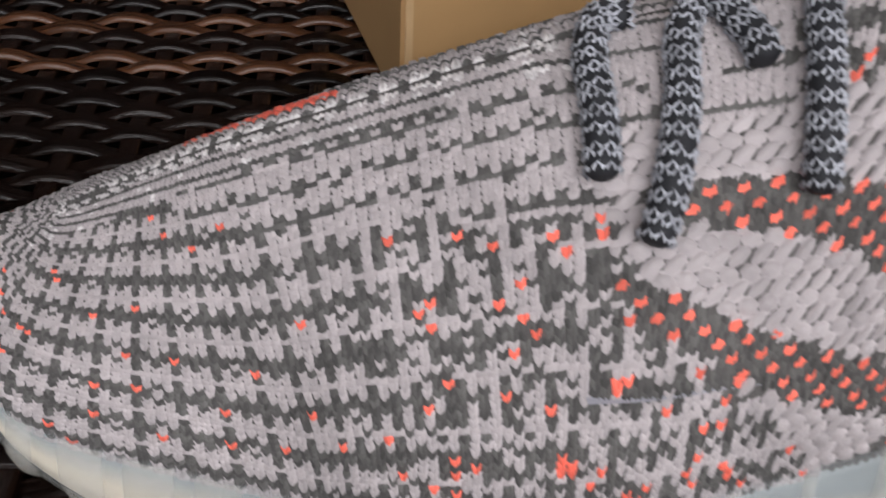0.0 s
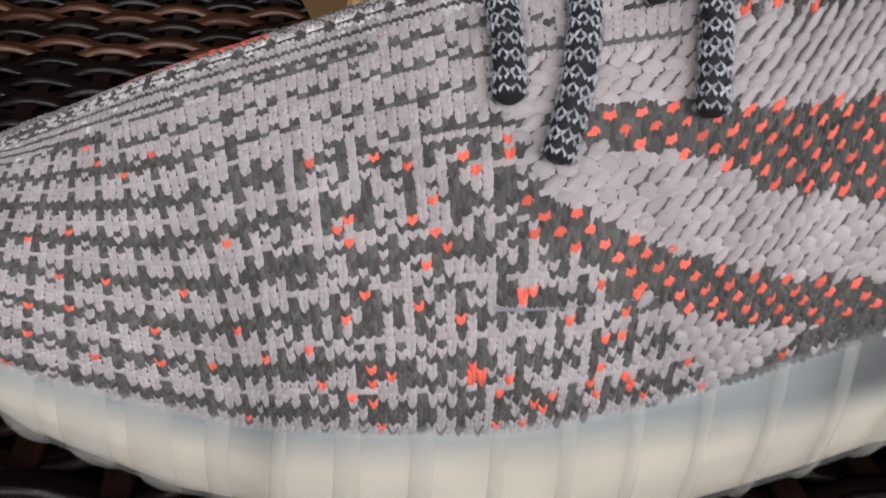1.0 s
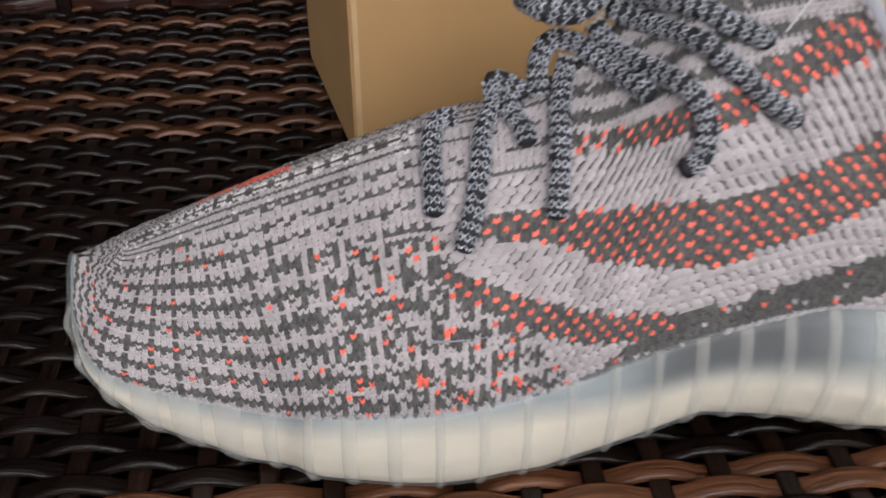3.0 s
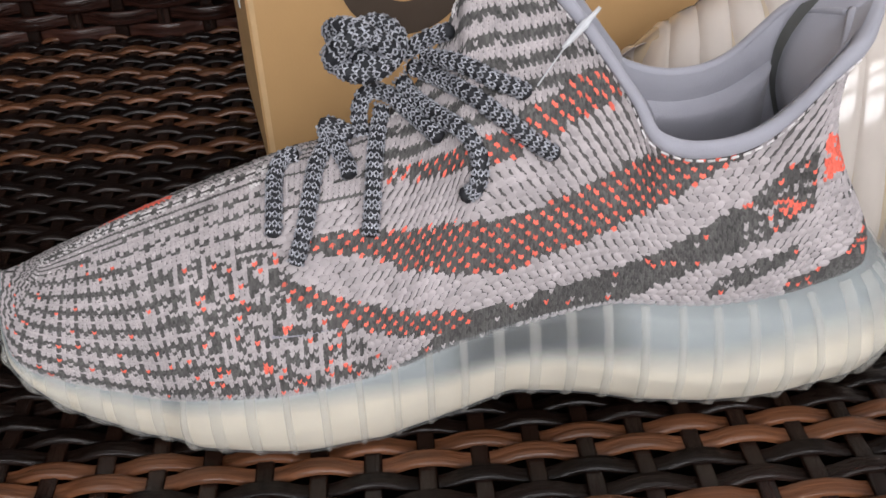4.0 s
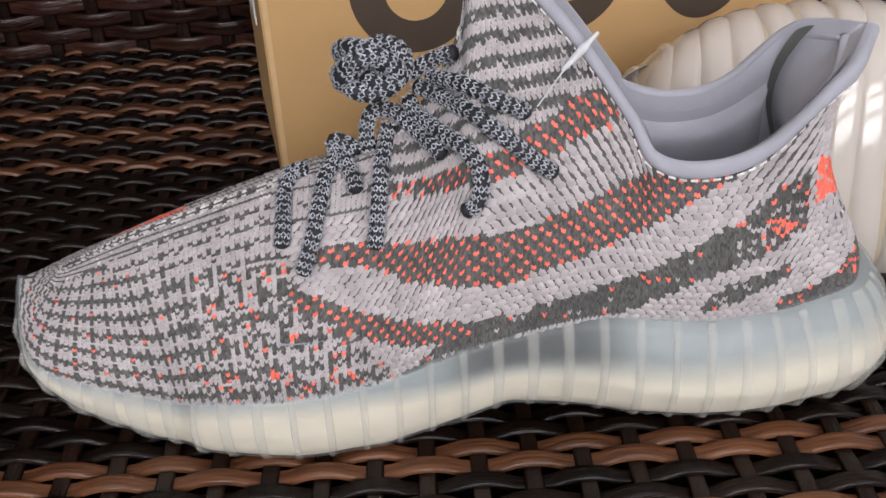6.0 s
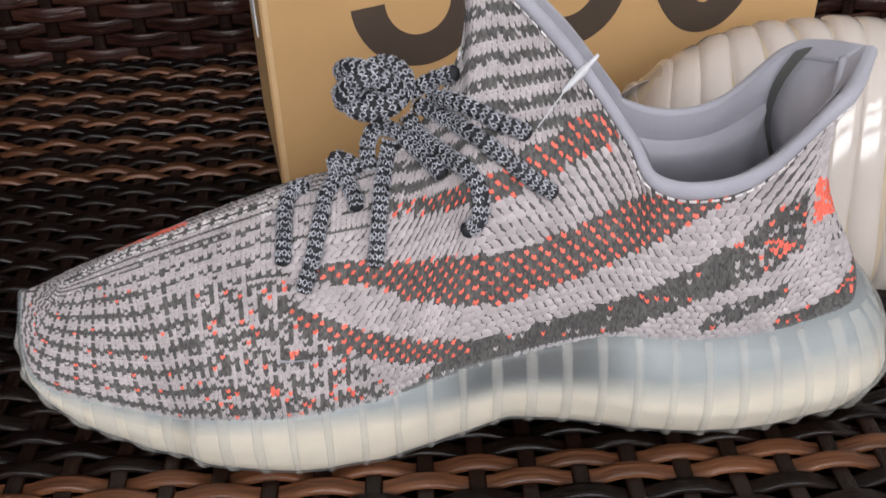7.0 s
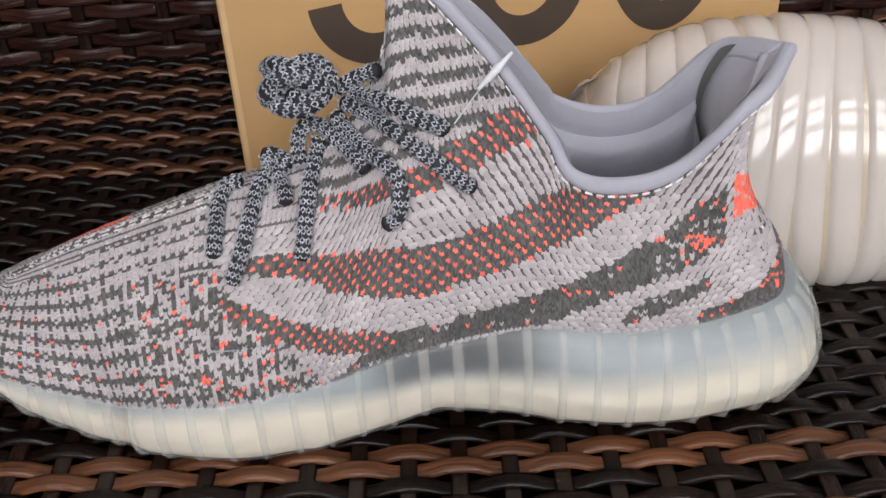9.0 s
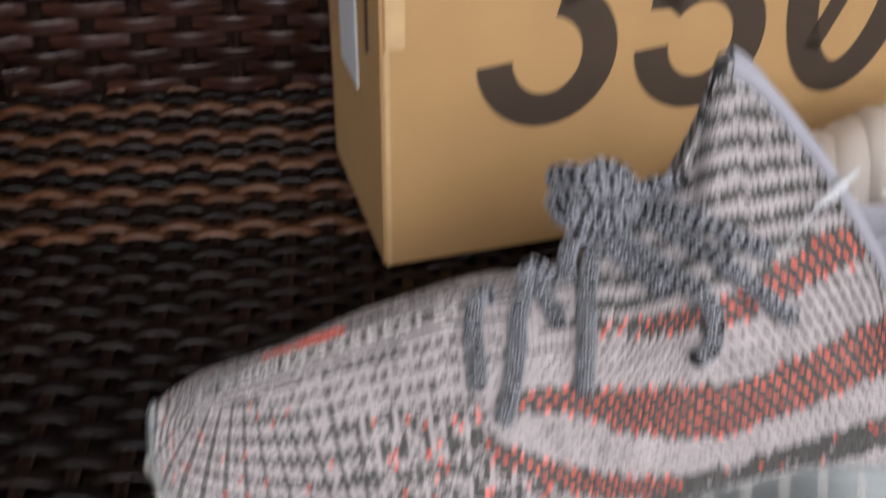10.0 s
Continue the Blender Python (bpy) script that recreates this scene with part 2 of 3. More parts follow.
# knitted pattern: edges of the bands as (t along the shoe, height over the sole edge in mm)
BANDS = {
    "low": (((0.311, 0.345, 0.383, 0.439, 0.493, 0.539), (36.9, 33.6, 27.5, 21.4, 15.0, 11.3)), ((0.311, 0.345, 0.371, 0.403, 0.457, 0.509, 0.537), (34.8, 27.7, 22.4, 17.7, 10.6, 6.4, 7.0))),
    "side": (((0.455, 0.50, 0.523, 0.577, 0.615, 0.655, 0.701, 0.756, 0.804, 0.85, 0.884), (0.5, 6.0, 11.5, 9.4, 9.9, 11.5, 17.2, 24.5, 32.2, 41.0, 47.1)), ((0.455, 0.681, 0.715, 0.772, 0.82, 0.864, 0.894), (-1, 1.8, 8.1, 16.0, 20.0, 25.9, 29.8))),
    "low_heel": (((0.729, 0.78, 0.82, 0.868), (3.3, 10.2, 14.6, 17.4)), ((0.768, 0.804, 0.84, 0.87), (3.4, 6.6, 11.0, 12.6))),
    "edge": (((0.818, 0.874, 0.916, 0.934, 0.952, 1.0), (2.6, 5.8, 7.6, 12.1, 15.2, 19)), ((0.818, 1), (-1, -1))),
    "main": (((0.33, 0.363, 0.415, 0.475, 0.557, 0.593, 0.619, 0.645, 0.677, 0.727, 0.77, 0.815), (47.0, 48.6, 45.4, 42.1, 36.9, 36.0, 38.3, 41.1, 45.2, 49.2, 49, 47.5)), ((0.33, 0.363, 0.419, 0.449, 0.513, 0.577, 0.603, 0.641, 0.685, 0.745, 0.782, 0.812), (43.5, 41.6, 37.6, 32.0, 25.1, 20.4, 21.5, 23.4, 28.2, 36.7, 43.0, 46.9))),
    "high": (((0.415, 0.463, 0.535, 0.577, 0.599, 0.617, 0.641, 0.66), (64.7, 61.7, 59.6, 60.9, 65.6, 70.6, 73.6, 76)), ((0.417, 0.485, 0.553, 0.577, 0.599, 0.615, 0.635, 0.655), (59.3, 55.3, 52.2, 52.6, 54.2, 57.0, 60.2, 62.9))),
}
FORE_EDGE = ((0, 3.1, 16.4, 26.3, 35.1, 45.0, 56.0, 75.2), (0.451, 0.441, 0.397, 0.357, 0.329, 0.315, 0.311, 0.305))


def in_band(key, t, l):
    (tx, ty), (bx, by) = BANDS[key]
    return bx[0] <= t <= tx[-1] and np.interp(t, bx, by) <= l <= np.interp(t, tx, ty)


def yarn(t, l, full, c, r, rng):
    """Yarn (0 light, 1 dark, 2 coral, 3 pale shiny) and stitch form (v, dot, bump, bar)."""
    k = rng.random()
    lump = noise.noise((t * 26, l * 0.12, 3.0))
    cell = noise.noise((c * 0.37, r * 0.41, 9.0))
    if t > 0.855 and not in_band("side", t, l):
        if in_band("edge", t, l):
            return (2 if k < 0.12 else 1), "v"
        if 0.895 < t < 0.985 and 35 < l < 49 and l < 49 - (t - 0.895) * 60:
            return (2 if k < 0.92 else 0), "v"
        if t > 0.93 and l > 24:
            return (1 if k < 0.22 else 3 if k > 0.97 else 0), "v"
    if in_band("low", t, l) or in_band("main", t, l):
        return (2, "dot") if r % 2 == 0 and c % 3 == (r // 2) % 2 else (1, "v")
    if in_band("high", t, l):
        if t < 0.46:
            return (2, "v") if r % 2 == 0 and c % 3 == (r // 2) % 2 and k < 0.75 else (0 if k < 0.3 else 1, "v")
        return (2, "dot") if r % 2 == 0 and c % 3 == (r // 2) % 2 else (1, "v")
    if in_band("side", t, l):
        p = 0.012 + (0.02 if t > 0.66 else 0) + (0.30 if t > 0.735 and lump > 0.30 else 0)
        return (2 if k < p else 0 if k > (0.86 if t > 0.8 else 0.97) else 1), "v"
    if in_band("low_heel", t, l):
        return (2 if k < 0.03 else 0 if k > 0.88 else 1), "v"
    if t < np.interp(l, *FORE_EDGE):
        if 0.9 < full - l < 2.4 and 0.05 < t:
            return (3 if (c + r) % 3 and k < 0.85 else 1), "v"
        if full - l < 8 and t > 0.05:
            return (1 if r % 3 == 0 else 3 if k < 0.10 else 0), "v"
        if l > 44 and t > 0.15:
            if r % 5 == 0:
                return (1 if k < 0.75 else 0), "bar"
            if r % 5 == 1:
                return (0 if c % 2 == 0 else 1), "v"
            return (2 if k < 0.006 else 1 if k > 0.97 else 0), "v"
        q, d = (0, 1, 2, 3, 3, 4, 5)[r % 7], c % 4
        if t < 0.225 + 0.012 * math.sin(l * 0.4):
            if q == 0:
                return 0, "bar"
            if q in (1, 5):
                return (0 if d != 3 else 1), "v"
            if q in (2, 4):
                return (0 if d in (0, 2) or (q == 4 and d == 1 and k < 0.4) else 2 if k < 0.07 else 1), "v"
            return (0 if d == 1 and k < 0.25 else 2 if k < 0.035 else 1), "v"
        d = (c + 2 * (r // 7)) % 4
        block = ((c // 4) + (r // 7)) % 2
        if q == 0:
            return (0, "bar") if k < 0.75 else (1, "v")
        light = (q in (1, 5) and d != 3) or (q in (2, 4) and d in (0, 2)) or (q == 3 and d == (1 + block))
        if cell > 0.28:
            light = False
        elif cell < -0.33:
            light = d != 3
        if k < 0.08:
            light = not light
        hot = noise.noise((c * 0.55, r * 0.55, 21.0))
        pc = 0.025 + (0.5 if hot > 0.52 else 0) + (0.05 if 0.29 < t < 0.40 and l < 22 else 0)
        return (2 if rng.random() < pc else 0 if light else 1), "v"
    if t < 0.40 and l > 56:
        return (1 if (r % 5 == 0 and k < 0.8) or k < 0.03 else 0), ("bar" if r % 5 == 0 else "v")
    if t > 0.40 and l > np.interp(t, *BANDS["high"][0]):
        if full - l < 3.5 and t < 0.56:
            return (3 if k < 0.5 else 1), "v"
        q = (r + int(t * 14)) % 6
        return (0 if q < 3 and k < 0.93 else 1 if k < 0.9 else 0), "v"
    return 0, "bump"


DU, DV = 0.00150, 0.00114
LEGS = [((-0.03, -0.78), (-0.30, 0.70), 0.27), ((0.03, -0.78), (0.30, 0.70), 0.27)]
V_FORM = [([(x0 - wd, y0, -.1), (x0 + wd, y0, -.1), (x1 + wd, y1, .15), (x1 - wd, y1, .15), (x0 * .8 + x1 * .2, y0 * .8 + y1 * .2, .95), (x0 * .2 + x1 * .8, y0 * .2 + y1 * .8, 1.0)],
           [(0, 1, 4), (1, 2, 5, 4), (2, 3, 5), (3, 0, 4, 5)]) for (x0, y0), (x1, y1), wd in LEGS]
DOT_FORM = [([(-.66, -.30, .1), (.05, -.90, .1), (.68, -.20, .1), (.48, .72, .1), (-.50, .68, .1), (.03, .1, 1.4)], [(j, (j + 1) % 5, 5) for j in range(5)])]
BUMP_RING = [(math.cos(g) * 0.98, math.sin(g) * 1.0) for g in np.linspace(0, math.tau, 8)[:-1]]
def bump_form(lean):
    low = [(x + y * lean, y, -.1) for x, y in BUMP_RING]
    high = [(x * .60 + y * lean * .9, y * .62 + .14, .95) for x, y in BUMP_RING]
    return [(low + high + [(.2 * lean, .22, 1.25)], [(j, (j + 1) % 7, 7 + (j + 1) % 7, 7 + j) for j in range(7)] + [(7 + j, 7 + (j + 1) % 7, 14) for j in range(7)])]


BAR_FORM = [([(-.62, -.62, 0), (.62, -.48, 0), (.62, .62, 0), (-.62, .48, 0), (-.30, -.05, 1.25), (.32, .05, 1.25)], [(0, 1, 5, 4), (1, 2, 5), (2, 3, 4, 5), (3, 0, 4)])]
BED_FORM = [([(-.50, -.50, .05), (.50, -.40, .05), (.50, .50, .05), (-.50, .40, .05), (0, 0, .28)], [(0, 1, 4), (1, 2, 4), (2, 3, 4), (3, 0, 4)])]
FORMS = {"v": V_FORM, "dot": DOT_FORM, "bump": bump_form(0.34), "bump_back": bump_form(-0.34), "bar": BAR_FORM, "bed": BED_FORM}


def knit_upper():
    rng = random.Random(7)
    fine_v = np.linspace(0, 1, 240)
    mid = upper_point(np.linspace(0, 1, 800), np.full(800, 0.38))
    run = np.concatenate([[0], np.cumsum(np.linalg.norm(np.diff(mid, axis=0), axis=1))])
    cols = np.interp(np.arange(0, run[-1], DU), run, np.linspace(0, 1, 800))
    pts = []
    for c, t in enumerate(cols):
        p = upper_point(np.full(240, t), fine_v)
        acc = np.concatenate([[0], np.cumsum(np.linalg.norm(np.diff(p, axis=0), axis=1))])
        full = acc[-1]
        squeeze = max(min(1.0, full / 0.0740) if t < 0.30 else 1.0, 0.40)
        top = full - (0.0045 if t > 0.56 else 0.0)
        for r in range(int(top / (DV * squeeze))):
            l = (r + 0.5 + 0.10 * rng.uniform(-1, 1)) * DV * squeeze
            kind, form = yarn(t, l * 1000, full * 1000, c, r, rng)
            if form == "bump" and (r % 2 or (c + r // 2) % 2):
                if r % 2 == 0 or rng.random() < 0.45:
                    continue
                form = "bed"
            far_kind = kind if not (0.15 < t < 0.225 and 0.005 < full - l < 0.0095 and rng.random() < 0.85) else 2
            pts.append((t, float(np.interp(l, acc, fine_v)), kind, far_kind, form, squeeze, r))
    p, eu, ev, n = surface_frame(np.array([q[0] for q in pts]), np.array([q[1] for q in pts]))
    rate = np.interp([q[0] for q in pts], cols, np.gradient(cols))
    ahead = upper_point(np.clip(np.array([q[0] for q in pts]) + 1e-3, 0, 1), np.array([q[1] for q in pts]))
    wide = np.clip(np.linalg.norm(ahead - p, axis=1) / 1e-3 * rate / DU, 0.55, 2.0)
    sets = {}
    for i, (ti, vi, kind, far_kind, form, sq, r) in enumerate(pts):
        su, sv = DU * wide[i] * rng.uniform(0.93, 1.12), DV * sq * rng.uniform(0.93, 1.12)
        h = {"bump": 0.00054, "dot": 0.00062}.get(form, 0.00062 * (0.6 + 0.4 * sq)) * rng.uniform(0.8, 1.2)
        shift = 0.5 * (r // 2 % 2) if form == "dot" else rng.uniform(-0.08, 0.08)
        if form == "bump":
            su, sv = DU * wide[i] * 1.10 * rng.uniform(0.97, 1.06), DV * sq * 1.30 * rng.uniform(0.97, 1.06)
        for side, kd in ((1, kind), (-1, far_kind)):
            verts, faces = sets.setdefault(kd, ([], []))
            for shape, fcs in FORMS["bump_back" if form == "bump" and r // 2 % 2 else form]:
                base = len(verts)
                q = np.array(shape)
                w = p[i] + np.outer((q[:, 0] + shift) * su, eu[i]) + np.outer(q[:, 1] * sv, ev[i]) + np.outer(q[:, 2] * h, n[i])
                w[:, 1] *= side
                verts.extend(map(tuple, w))
                for f in fcs:
                    f = tuple(base + j for j in f)
                    faces.append(f if side > 0 else f[::-1])
    names = {0: ("light_yarn", LIGHT_YARN, "warm light grey yarn"), 1: ("dark_yarn", DARK_YARN, "charcoal yarn"), 2: ("coral_yarn", CORAL_YARN, "bright coral yarn"), 3: ("pale_yarn", PALE_YARN, "shiny pale yarn")}
    for kd, (verts, faces) in sorted(sets.items()):
        nm, mat, lab = names[kd]
        tagged(part(nm, mesh_of(nm, verts, faces, [mat]), upper, lab), kind="stuff")


knit_upper()

# ---- collar: binding, seam stitches, padded lining ----
rim_t = np.linspace(0.556, 1, 90)
_, _, rv, rn = surface_frame(rim_t, np.full(90, 0.985))
rp = upper_point(rim_t, np.full(90, 1.0))


def rim_sweep(profile):
    grow = (0.82 + 0.40 * np.clip((rim_t - 0.84) / 0.16, 0, 1))[:, None]
    near = np.stack([rp + rn * (a * 0.001) * grow + rv * (b * 0.001) * grow for a, b in profile], 1)
    return both_sides(near)


bind = rim_sweep([(0.9, -5.6), (1.9, -5.0), (2.3, -3.4), (2.2, -1.4), (1.3, 0.3), (0.0, 0.9), (-1.4, 0.4), (-2.4, -1.4), (-2.6, -4.0), (-2.2, -6.5)])
part("collar_binding", mesh_of("collar_binding", bind.reshape(-1, 3), grid_faces(len(bind), 10), [LINING]), sneaker, "smooth lilac-grey collar binding")

pipe = rim_sweep([(-2.2, -5.6), (-3.3, -5.8), (-3.9, -6.6), (-3.5, -7.5), (-2.4, -7.9)])
part("inner_piping", mesh_of("inner_piping", pipe.reshape(-1, 3), grid_faces(len(pipe), 5), [LINING]), sneaker, "thin lilac-grey piping inside the collar")

seam_v, seam_f = [], []
arc = np.concatenate([[0], np.cumsum(np.linalg.norm(np.diff(rp, axis=0), axis=1))])
for side in (1, -1):
    for d in np.arange(0.002, arc[-1] - 0.002, 0.0036):
        tt = np.interp([d - 0.0011, d + 0.0011], arc, rim_t)
        q, _, uv, nn = surface_frame(tt, np.full(2, 0.985))
        q = upper_point(tt, np.ones(2)) + uv * -0.0047 + nn * 0.0021
        base = len(seam_v)
        for j in (0, 1):
            for a, b in ((-.45, 0), (0, .5), (.45, 0), (0, -.3)):
                w = q[j] + uv[j] * a * 0.001 + nn[j] * b * 0.001
                seam_v.append((w[0], w[1] * side, w[2]))
        for j in range(4):
            seam_f.append((base + j, base + (j + 1) % 4, base + 4 + (j + 1) % 4, base + 4 + j))
tagged(part("seam_stitches", mesh_of("seam_stitches", seam_v, seam_f, [PALE_YARN]), sneaker, "pale stitches along the collar binding"), kind="stuff")

lt = np.linspace(0.50, 1, 80)
lv = np.linspace(0.12, 0.995, 26)
lp, _, _, ln = surface_frame(lt[:, None] + 0 * lv, np.broadcast_to(lv, (80, 26)).copy())
pad = 0.0034 + 0.0022 * np.exp(-((lt[:, None] - 0.93) / 0.06)**2) * np.exp(-((lv - 0.75) / 0.2)**2) - 0.0008 * np.clip(lv - 0.9, 0, 1) * 10
lining = both_sides(lp - ln * pad[..., None])
part("lining", mesh_of("lining", lining.reshape(-1, 3), grid_faces(len(lining), 26, flip=True), [LINING]), sneaker, "padded lilac-grey textile lining")
pt, pv = np.linspace(0.66, 0.90, 30), np.linspace(0.15, 0.80, 20)
pp, _, _, pn = surface_frame(pt[:, None] + 0 * pv, np.broadcast_to(pv, (30, 20)).copy())
ex, ey = np.linspace(-1, 1, 30)[:, None], np.linspace(-1, 1, 20)[None, :]
thick = 0.0030 + 0.0062 * np.clip(1 - np.abs(ex)**7, 0, 1)**0.5 * np.clip(1 - np.abs(ey)**7, 0, 1)**0.5
for side in (1, -1):
    padm = (pp - pn * thick[..., None]) * (1, side, 1)
    part("ankle_pad", mesh_of("ankle_pad", padm.reshape(-1, 3), grid_faces(30, 20, flip=side > 0), [LINING]), sneaker, "soft padded ankle cushion of the lining")
for t0, t1, w in ((0.925, 0.962, 0.0040),):
    tt, tv = np.linspace(t0, t1, 6), np.linspace(0.25, 0.96, 14)
    tp, _, _, tn = surface_frame(tt[:, None] + 0 * tv, np.broadcast_to(tv, (6, 14)).copy())
    tape = (tp - tn * (w + 0.0026)) * (1, -1, 1)
    part("heel_tape", mesh_of("heel_tape", tape.reshape(-1, 3), grid_faces(6, 14), [LINING_DARK]), sneaker, "charcoal ribbed tape inside the heel")
it = np.linspace(0.30, 1, 60)
ip = upper_point(it, np.full(60, 0.06))
ins = np.concatenate([ip * (1, 0.93, 1), (ip * (1, -0.93, 1))[::-1]], 0)
ins[:, 2] = 0.046
part("insole", mesh_of("insole", ins, [tuple(range(len(ins)))], [LINING], False), sneaker, "grey insole inside the shoe")

# ---- sole: skin, foam core, inner rim, arch plate, ribs ----
fs = np.array([0, .03, .08, .15, .25, .35, .45, .55, .65, .75, .85, .93, 1.0, 1.03])


def underside(n, m):
    """Strips between the near and the mirrored far edge of a wall with m points up and n along."""
    far = lambda i: i if i in (0, n - 1) else 2 * n - 2 - i
    out = []
    for i in range(n - 1):
        ring = [i * m, far(i) * m, far(i + 1) * m, (i + 1) * m]
        out.append(tuple(dict.fromkeys(ring)))
    return out


near = sole_profile(np.linspace(0, 1, 130)[:, None], fs[None, :])
lip = smooth_curve(FORM, np.linspace(0, 1, 130))[:, 0:3] * (1, 0.97, 1) + (0, 0, 0.0016)
lip[-8:, 0] -= 0.001
near[:, -1] = lip
wall = both_sides(near)
faces = grid_faces(len(wall), len(fs), True)
faces += underside(130, len(fs))
part("outsole_shell", mesh_of("outsole_shell", wall.reshape(-1, 3), faces, [SHELL]), sneaker, "milky translucent rubber sole shell")


def core_top(t):
    return np.interp(t, (0, .12, .30, .42, .50, .60, .75, .88, 1), (.55, .72, .84, .74, .58, .56, .62, .72, .70))


ct = np.linspace(0, 1, 130)
cf = np.linspace(0.01, 0.985, 20)
core_near = sole_profile(ct[:, None], np.broadcast_to(cf, (130, 20)), -0.0011)
core_near[:, -1] = lip - (0, 0, 0.0008)
core = both_sides(core_near)
faces = grid_faces(len(core), 20, True)
faces += underside(130, 20)
me = mesh_of("foam_core", core.reshape(-1, 3), faces, [CORE])
arch_near = np.exp(-((ct[:, None] - 0.60) / 0.085)**4) * np.exp(-((cf[None, :] - 0.86) / 0.28)**4)
arch = np.concatenate([arch_near, arch_near[::-1][1:-1]], 0)
rise_near = cf[None, :] - core_top(ct)[:, None] + 0.5
rise = np.concatenate([rise_near, rise_near[::-1][1:-1]], 0)
me.attributes.new("rise", "FLOAT", "POINT").data.foreach_set("value", rise.reshape(-1))
me.attributes.new("arch", "FLOAT", "POINT").data.foreach_set("value", arch.reshape(-1))
part("foam_core", me, sneaker, "cream foam core with a blue-grey rim and dark arch insert")

edge = sole_profile(np.linspace(0, 1, 600), np.full(600, 0.45))
run = np.concatenate([[0], np.cumsum(np.linalg.norm(np.diff(edge, axis=0), axis=1))])
rib_f = np.array([0.0, .03, .1, .2, .35, .5, .65, .8, .92, .99])
rib_ts = np.interp(np.arange(0.012, run[-1] - 0.004, 0.0111), run, np.linspace(0, 1, 600))
for k, t0 in enumerate(rib_ts):
    dt = 0.0013 / run[-1]
    size = np.interp(rib_f, (0, .1, .6, .99), (0.8, 1.0, 0.9, 0.35))
    rows = [sole_profile(np.full(10, t0) + a * dt, rib_f, 0.00105 * b * size) for a, b in ((-1.3, -.2), (-.75, .75), (0, 1.05), (.75, .75), (1.3, -.2))]
    me_near = mesh_of("rib", np.concatenate(rows), grid_faces(5, 10), [RIB])
    part("rib", me_near, sneaker)
    rows = [q * (1, -1, 1) for q in rows]
    part("rib", mesh_of("rib", np.concatenate(rows), grid_faces(5, 10, flip=True), [RIB]), sneaker)

# ---- laces ----
def cord(name, pts, radius=0.0024, seed=1, label=""):
    """A round braided cord through the points (mm): dark tube with rows of light raised stitches."""
    rng = random.Random(seed)
    k = np.asarray(pts, float) * 0.001
    n = 400
    path = smooth_curve(k, np.linspace(0, 1, n))
    acc = np.concatenate([[0], np.cumsum(np.linalg.norm(np.diff(path, axis=0), axis=1))])
    m = max(int(acc[-1] / 0.0009), 8)
    s = np.linspace(0, acc[-1], m)
    c = np.stack([np.interp(s, acc, path[:, j]) for j in range(3)], -1)
    tan = np.gradient(c, axis=0)
    tan /= np.linalg.norm(tan, axis=1, keepdims=True)
    a = np.cross(tan[0], (0.3, 0.2, 1.0))
    frames = []
    for i in range(m):
        a = a - tan[i] * (a @ tan[i])
        a /= np.linalg.norm(a)
        frames.append((a.copy(), np.cross(tan[i], a)))
    verts, faces, idx = [], [], []
    for i in range(m):
        rr = radius * (1.0 if 0 < i < m - 1 else 0.55)
        for j in range(10):
            g = math.tau * j / 10
            verts.append(c[i] + rr * (frames[i][0] * math.cos(g) + frames[i][1] * math.sin(g)))
    for i in range(m - 1):
        for j in range(10):
            faces.append((i * 10 + j, i * 10 + (j + 1) % 10, (i + 1) * 10 + (j + 1) % 10, (i + 1) * 10 + j))
            idx.append(0)
    faces += [tuple(range(10))[::-1], tuple(range((m - 1) * 10, m * 10))]
    idx += [0, 0]
    step, row = 0.00135, 0
    d = 0.0008
    while d < acc[-1] - 0.0006:
        i = min(int(d / acc[-1] * (m - 1)), m - 2)
        for j in range(8):
            g = math.tau * (j + 0.5 * (row % 2)) / 8 + rng.uniform(-.06, .06)
            skip = rng.random()
            if skip < 0.05:
                continue
            lift = radius + 0.00045
            for sg in (-1, 1):
                base = len(verts)
                for da, dg, h in ((-.50, -.17, 0), (-.10, .01, 0), (.50, .22, 0), (.10, .37, 0), (0, .1, 1)):
                    gg = g + sg * (dg + 0.05) * 0.95
                    e = frames[i][0] * math.cos(gg) + frames[i][1] * math.sin(gg)
                    verts.append(c[i] + tan[i] * da * 1.12 * step + e * (radius * 0.98 if h == 0 else lift))
                for f in ((0, 1, 4), (1, 2, 4), (2, 3, 4), (3, 0, 4)):
                    faces.append(tuple(base + q for q in f))
                    idx.append(1)
        d += step
        row += 1
    return part(name, mesh_of(name, verts, faces, [CORD_DARK, CORD_LIGHT], True, idx), sneaker, label)


